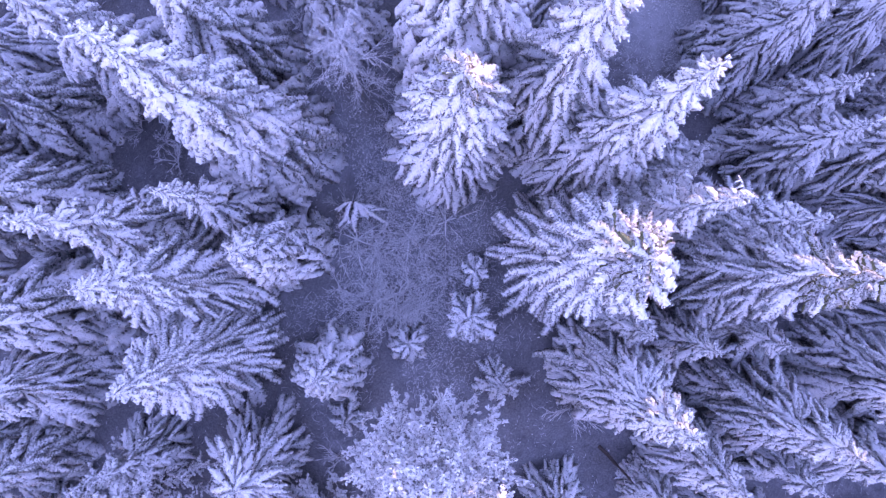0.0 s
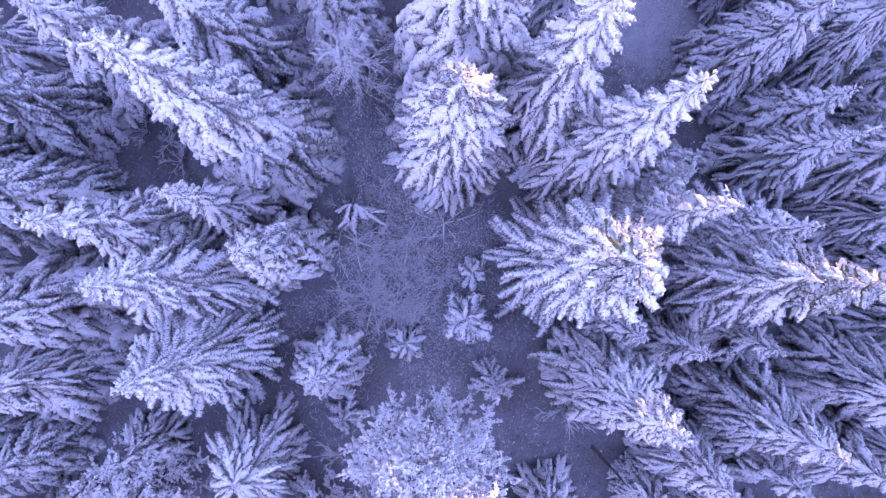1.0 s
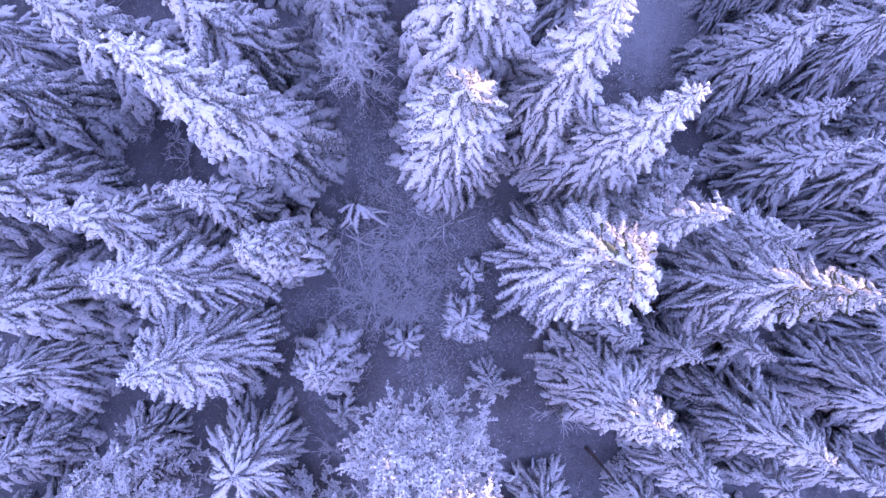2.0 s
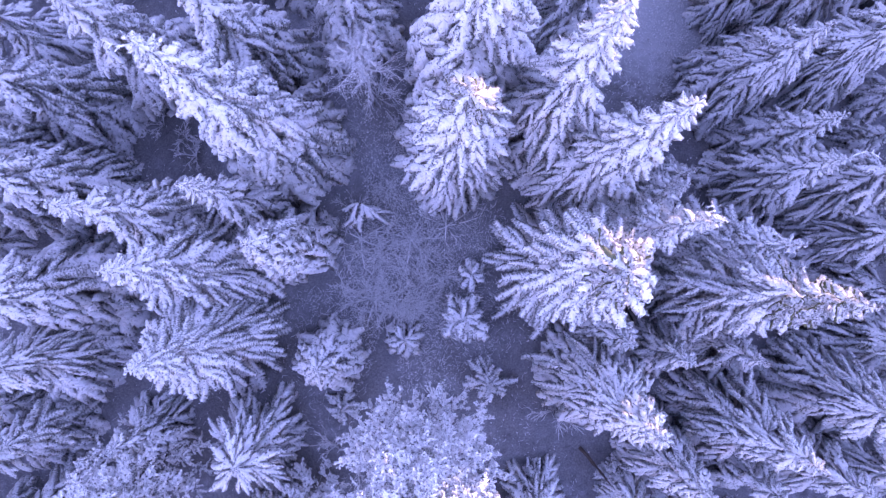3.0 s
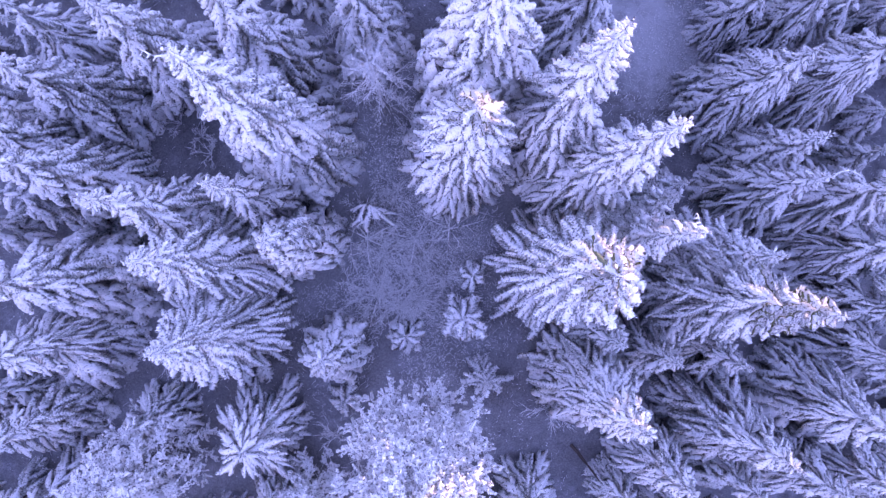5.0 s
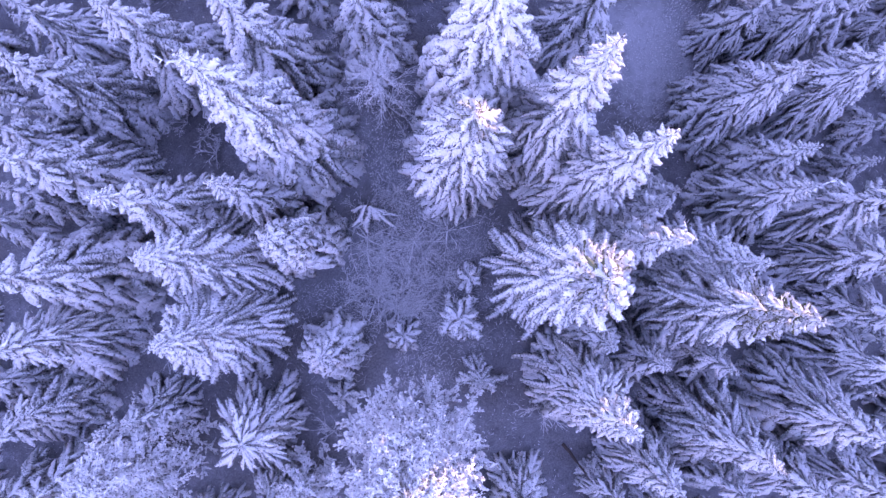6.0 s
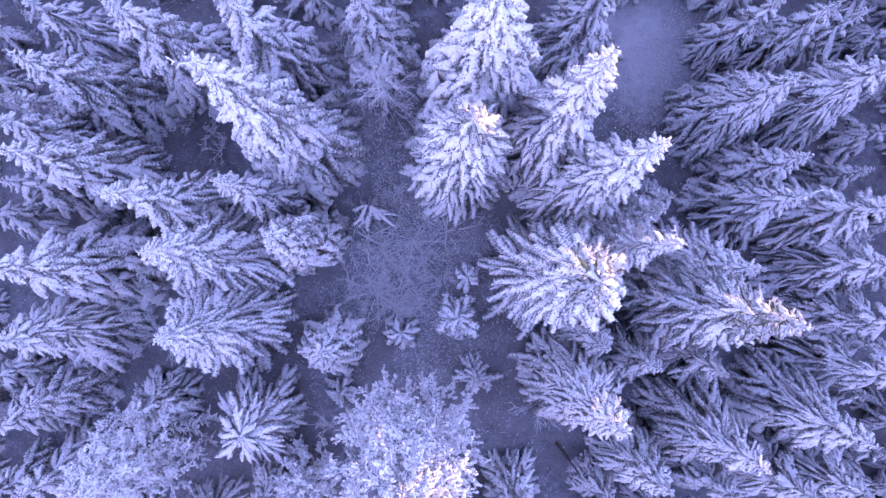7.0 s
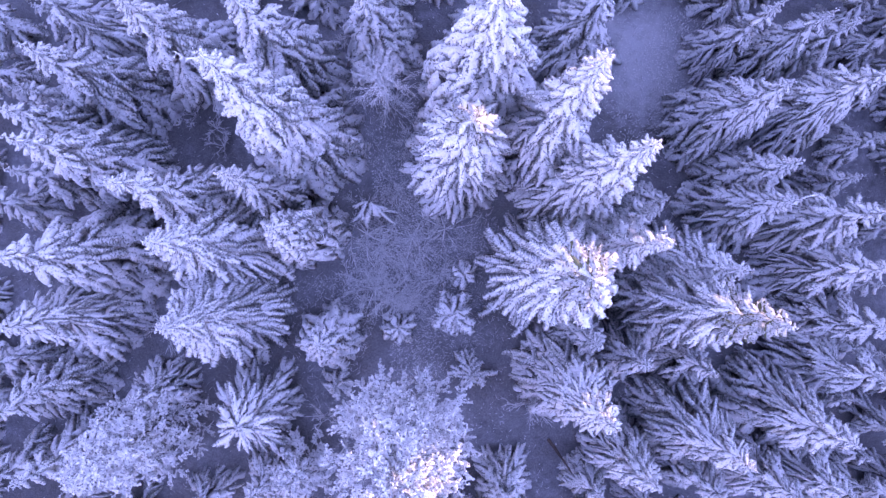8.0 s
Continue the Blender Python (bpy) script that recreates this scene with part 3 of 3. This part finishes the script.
spruce("feathery spruce sapling beside the broad tree", 4.14, -10.6, 5, 2.6, "feather", 30, low=0.4, name="spruce_sapling", group=SAPLINGS)
spruce("thin frosted sapling in shade", -7.38, -13.45, 4, 2.0, "feather", 26, low=0.4, name="spruce_sapling", group=SAPLINGS)


# ---- bare frosted shrubs and undergrowth ----
def stem_mesh(rng, spread, height):
    s = Shape()
    w, lean = rng.random() * 6.3, rng.uniform(0.35, 1.0)
    d = Vector((math.cos(w), math.sin(w), 0))
    turn = Vector((-d.y, d.x, 0)) * rng.uniform(-0.4, 0.4)

    def stem(t):
        return (d * t + turn * (t * t)) * (spread * lean) + Vector((0, 0, height * (1.3 * t - 0.75 * lean * t * t)))

    s.tube([stem(i / 4) for i in range(5)], [0.044, 0.04, 0.034, 0.027, 0.015], 3, 0)
    for _ in range(11):
        t = rng.uniform(0.25, 0.98)
        e = (stem(t) - stem(t - 0.1)).normalized() + Vector((rng.uniform(-1, 1), rng.uniform(-1, 1), rng.uniform(-0.3, 0.6)))
        reach = spread * rng.uniform(0.15, 0.35)
        s.tube([stem(t), stem(t) + e * reach * 0.5, stem(t) + e * reach + Vector((0, 0, -0.15 * reach))], [0.022, 0.018, 0.01], 3, 0)
        for q in (0.4, 0.7):
            p = stem(t) + e * reach * q
            g = e + Vector((rng.uniform(-1, 1), rng.uniform(-1, 1), rng.uniform(-0.2, 0.4)))
            s.tube([p, p + g * reach * 0.35], [0.018, 0.01], 3, 0)
    return s.mesh("stem", (FROST,))


def shrub(label, x, y, spread, height, stems, seed, name="bare_shrub", group="bare shrubs of the clearing"):
    rng = random.Random(seed)
    ob = new(name)
    ob.matrix_basis = pose(x, y, ground_height(x, y) - 0.05)
    tagged(ob, label, "shrub", group)
    for _ in range(stems):
        child("stem", stem_mesh(rng, spread, height), ob, Matrix())


def thicket():
    rng = random.Random(5)
    made = 0
    while made < 38:
        x, y = rng.uniform(-10, 6), rng.uniform(-10, 6)
        if ((x + 3) / 6) ** 2 + ((y + 2) / 6.5) ** 2 > 1 or noise.noise((x * 0.3, y * 0.3, 2)) < 0.0:
            continue
        shrub("leafless shrub with frosted arching twigs", x, y, rng.uniform(0.9, 2.6), rng.uniform(0.7, 1.9), rng.randint(4, 8), made)
        made += 1
    for x, y in ((-22, 8), (-21, 6.5), (-24, 9), (-9, 16), (-11, 18), (-24, -11), (-8, -17), (-6, -19), (-8, -20), (5, 7), (-4, 9), (-6, 12), (18, -10), (10, -13)):
        shrub("frosted shrub in the gap between spruces", x, y, rng.uniform(1.2, 2.4), rng.uniform(1, 2.4), 8, made)
        made += 1


thicket()


def bare_tree(label, x, y, top, crown, seed):
    """A slender leafless tree: a thin bent trunk with drooping limbs, each set with fine frosted twigs."""
    rng = random.Random(seed)
    base = ground_height(x, y) - 0.05
    ob = tagged(new("bare_tree"), label, "tree")
    ob.matrix_basis = pose(x, y, base)
    height, s = top - base, Shape()

    def trunk(t):
        return Vector((0.5 * math.sin(2.2 * t) * t - 0.9 * max(0, t - 0.85), 0.3 * math.sin(3.1 * t), height * t))

    s.tube([trunk(i / 8) for i in range(9)], [0.13 * (1 - 0.85 * i / 8) for i in range(9)], 6, 0, 1.0, 0.1, rng)
    child("trunk", s.mesh("bare_trunk", (FROST,)), ob, Matrix())
    for i in range(30):
        s, t, w = Shape(), 0.35 + 0.63 * (i + rng.random()) / 30, i * 2.4 + rng.uniform(-0.4, 0.4)
        root, reach = trunk(t), crown * (1.15 - 0.75 * t) * rng.uniform(0.7, 1.3) * 1.6
        d, n = Vector((math.cos(w), math.sin(w), 0.5)), Vector((-math.sin(w), math.cos(w), 0)) * rng.uniform(-0.4, 0.4)

        def limb(q, root=root, d=d, n=n, reach=reach):
            return root + (d * q + n * q * q) * reach - Vector((0, 0, 0.55 * reach * q * q))

        s.tube([limb(q / 4) for q in range(5)], [0.024, 0.021, 0.018, 0.014, 0.008], 3, 0)
        for _ in range(20):
            q = rng.uniform(0.2, 1.0)
            e = Vector((rng.uniform(-1, 1), rng.uniform(-1, 1), rng.uniform(-0.8, 0.3))) + d * 0.8
            far = reach * rng.uniform(0.15, 0.4)
            s.tube([limb(q), limb(q) + e * far * 0.5, limb(q) + e * far - Vector((0, 0, 0.25 * far))], [0.014, 0.011, 0.007], 3, 0)
            p = limb(q) + e * far * 0.5
            s.tube([p, p + (e + Vector((rng.uniform(-1, 1), rng.uniform(-1, 1), 0))) * far * 0.5], [0.011, 0.006], 3, 0)
        child("limb", s.mesh("bare_limb", (FROST,)), ob, Matrix())


bare_tree("slender leafless tree white with hoar frost", -6.1, 11.2, 17.6, 1.9, 900)


def dead_snag(label, x, y, top_x, top_y, top, seed):
    """A dead leaning stem with bare stubs and a little snow."""
    rng = random.Random(seed)
    ob = tagged(new("dead_tree"), label, "dead tree")
    base = ground_height(x, y)
    ob.matrix_basis = pose(x, y, base)
    s, end = Shape(), Vector((top_x - x, top_y - y, top - base))
    s.tube([end * (i / 6) + Vector((rng.uniform(-0.06, 0.06), rng.uniform(-0.06, 0.06), 0)) for i in range(7)], [0.17 - 0.02 * i for i in range(7)], 7, 0, 1.0, 0.15, rng)
    child("trunk", s.mesh("snag", (BARK,)), ob, Matrix())
    for i in range(14):
        s, t, w = Shape(), rng.uniform(0.25, 1), rng.random() * 6.3
        p = end * t
        d = Vector((math.cos(w), math.sin(w), rng.uniform(-0.3, 0.3)))
        reach = rng.uniform(0.5, 1.6)
        s.tube([p, p + d * reach * 0.5, p + d * reach + Vector((0, 0, -0.15))], [0.045, 0.03, 0.015], 4, 0)
        s.tube([p + d * 0.1 + Vector((0, 0, 0.04)), p + d * reach * 0.8 + Vector((0, 0, -0.04))], [0.04, 0.03], 4, 1)
        child("branch", s.mesh("snag_branch", (BARK, SNOW)), ob, Matrix())


dead_snag("dead brown spruce with bare stubs and little snow", 12.3, -16.2, 15.0, -18.9, 2.6, 3)


def fallen_sapling(x, y, seed):
    """A bare sapling pressed flat by snow, its limbs fanned over the ground."""
    rng = random.Random(seed)
    ob = tagged(new("fallen_sapling"), "bare sapling bent flat, limbs fanned and frosted", "sapling")
    ob.matrix_basis = pose(x, y, ground_height(x, y) + 0.25)
    for i in range(9):
        s, w = Shape(), i * 0.7 + rng.uniform(-0.25, 0.25)
        reach, bow = rng.uniform(1.4, 3.4), rng.uniform(-0.5, 0.5)
        d, n = Vector((math.cos(w), math.sin(w), 0)), Vector((-math.sin(w), math.cos(w), 0))
        line = [d * reach * q + n * bow * q * q + Vector((0, 0, 0.5 * q * (1 - q))) for q in (0, 0.35, 0.7, 1)]
        s.tube(line, [0.075, 0.065, 0.055, 0.03], 4, 1, 0.9, 0.15, rng)
        for q in (0.45, 0.65, 0.85):
            p = d * reach * q + n * bow * q * q + Vector((0, 0, 0.4 * q * (1 - q)))
            e = d * 0.7 + n * rng.choice((-1, 1)) * rng.uniform(0.4, 0.9)
            s.tube([p, p + e * reach * 0.25], [0.045, 0.02], 3, 1)
        child("limb", s.mesh("limb", (FROST, SNOW)), ob, Matrix())


fallen_sapling(-5.2, -4.6, 12)
fallen_sapling(-6.6, 0.2, 15)
fallen_sapling(-2.6, 0.4, 19)
fallen_sapling(0.2, 1.6, 23)


def undergrowth():
    s, rng = Shape(), random.Random(8)
    for i in range(30000):
        x, y = (rng.uniform(-42, 42), rng.uniform(-27, 27)) if i < 9000 else (rng.gauss(-3, 4.5), rng.gauss(-1, 6)) if i < 24000 else (rng.gauss(21, 4), rng.gauss(18, 4))
        if noise.noise((x * 0.15, y * 0.15, 5)) < -0.15:
            continue
        p = Vector((x, y, ground_height(x, y) - 0.02))
        d = Vector((rng.uniform(-1, 1), rng.uniform(-1, 1), rng.uniform(0.2, 1.1))) * rng.uniform(0.12, 0.5)
        s.tube([p, p + d * 0.6, p + d + Vector((0, 0, -0.08))], [0.02, 0.016, 0.008], 3, 0)
    for i in range(2600):
        x, y = (rng.uniform(-40, 40), rng.uniform(-26, 26)) if i < 1000 else (rng.gauss(-4, 4), rng.gauss(6, 4.5)) if i < 1500 else (rng.gauss(19.5, 2.6), rng.gauss(19, 4.0))
        if noise.noise((x * 0.2, y * 0.2, 9)) < -0.1:
            continue
        p, k = Vector((x, y, ground_height(x, y))), rng.uniform(0.03, 0.075)
        q = Vector((rng.uniform(-0.1, 0.1), rng.uniform(-0.1, 0.1), rng.uniform(0.12, 0.4)))
        s.tube([p, p + q], [0.012, 0.012], 3, 0)
        s.tube([p + q, p + q * 1.1 + Vector((0, 0, k))], [k, k * 0.7], 5, 1, 1.0, 0.3, rng)
    tagged(new("undergrowth", s.mesh("undergrowth", (FROST, SNOW))), "frosted twigs and grass poking through snow", "undergrowth", kind="stuff")


undergrowth()


# ---- unseen forest all round, added to block low sun and low sky ----
def crest(across):
    """Height of the tree line on the unseen sunward slope, set across the sun's direction to shade chosen crowns, as it
    stands over the clearing.
    """
    return float(np.interp(across, (-40, -27, -24.8, -23, -20, -17, -14.9, -10.4, -8.8, -8.0, -7.1, -5.6, -4.5, -2.6, 0, 2.1, 4.2, 6, 7.6, 9, 11, 40), (18, 16.5, 14.0, 17, 20, 18.8, 16.6, 19.2, 24.5, 24.5, 19.4, 19.2, 25.5, 26.8, 27.0, 25.5, 21.0, 27, 31, 36, 50, 54)))


def far_forest():
    s, rng, places = Shape(), random.Random(22), random.Random(21)
    c, n = math.cos(radians(SUN_AZIMUTH)), math.sin(radians(SUN_AZIMUTH))
    made = 0
    while made < 1250:
        if made < 720:
            along, across = places.uniform(34, 96), places.uniform(-46, 44)
            x, y = along * c - across * n, along * n + across * c
        else:
            x, y = places.uniform(-130, 130), places.uniform(-110, 110)
        if abs(x) < 52 and abs(y) < 36:
            continue
        made += 1
        base = ground_height(x, y)
        along, across = x * c + y * n, y * c - x * n
        # Added trees are topped at the shadow line, leaving chosen tree tops sunlit.
        line = crest(across) + 0.2126 * (along - 10) + places.uniform(0.5, 4.0)
        top = max(base + 10, line) if along > 28 and abs(across) < 48 else base + places.uniform(26, 34)
        radius = rng.uniform(2.6, 3.8)
        p = Vector((x, y, base))
        s.tube([p, Vector((x, y, top))], [0.3, 0.05], 5, 1)
        tiers, points = 12, 9
        for i in range(tiers):
            u = (i + 1) / tiers
            z = top - (top - base - 1.5) * (i / tiers)
            fall = (top - base) / tiers
            start = len(s.v)
            s.v.append(Vector((x, y, z)))
            for share, low in ((0.55, 0.7), (1.0, 1.8)):
                for k in range(points):
                    w = 6.2832 * (k + 0.5 * (share < 1)) / points + i
                    r = radius * share * u ** 0.85 * rng.uniform(0.75, 1.25)
                    s.v.append(Vector((x + r * math.cos(w), y + r * math.sin(w), z - fall * low * rng.uniform(0.75, 1.25))))
            for k in range(points):
                q = (k + 1) % points
                inner, beside, outer, far = start + 1 + k, start + 1 + q, start + 1 + points + k, start + 1 + points + q
                s.f += [(start, inner, beside), (inner, outer, far), (inner, far, beside)]
                s.m += [0, 0 if rng.random() < 0.8 else 1, 1 if rng.random() < 0.45 else 0]
    tagged(new("shading_forest", s.mesh("shading_forest", (SNOW, NEEDLE))), "unseen snow-covered spruce forest added all round to shade the clearing", "forest", kind="stuff")


far_forest()
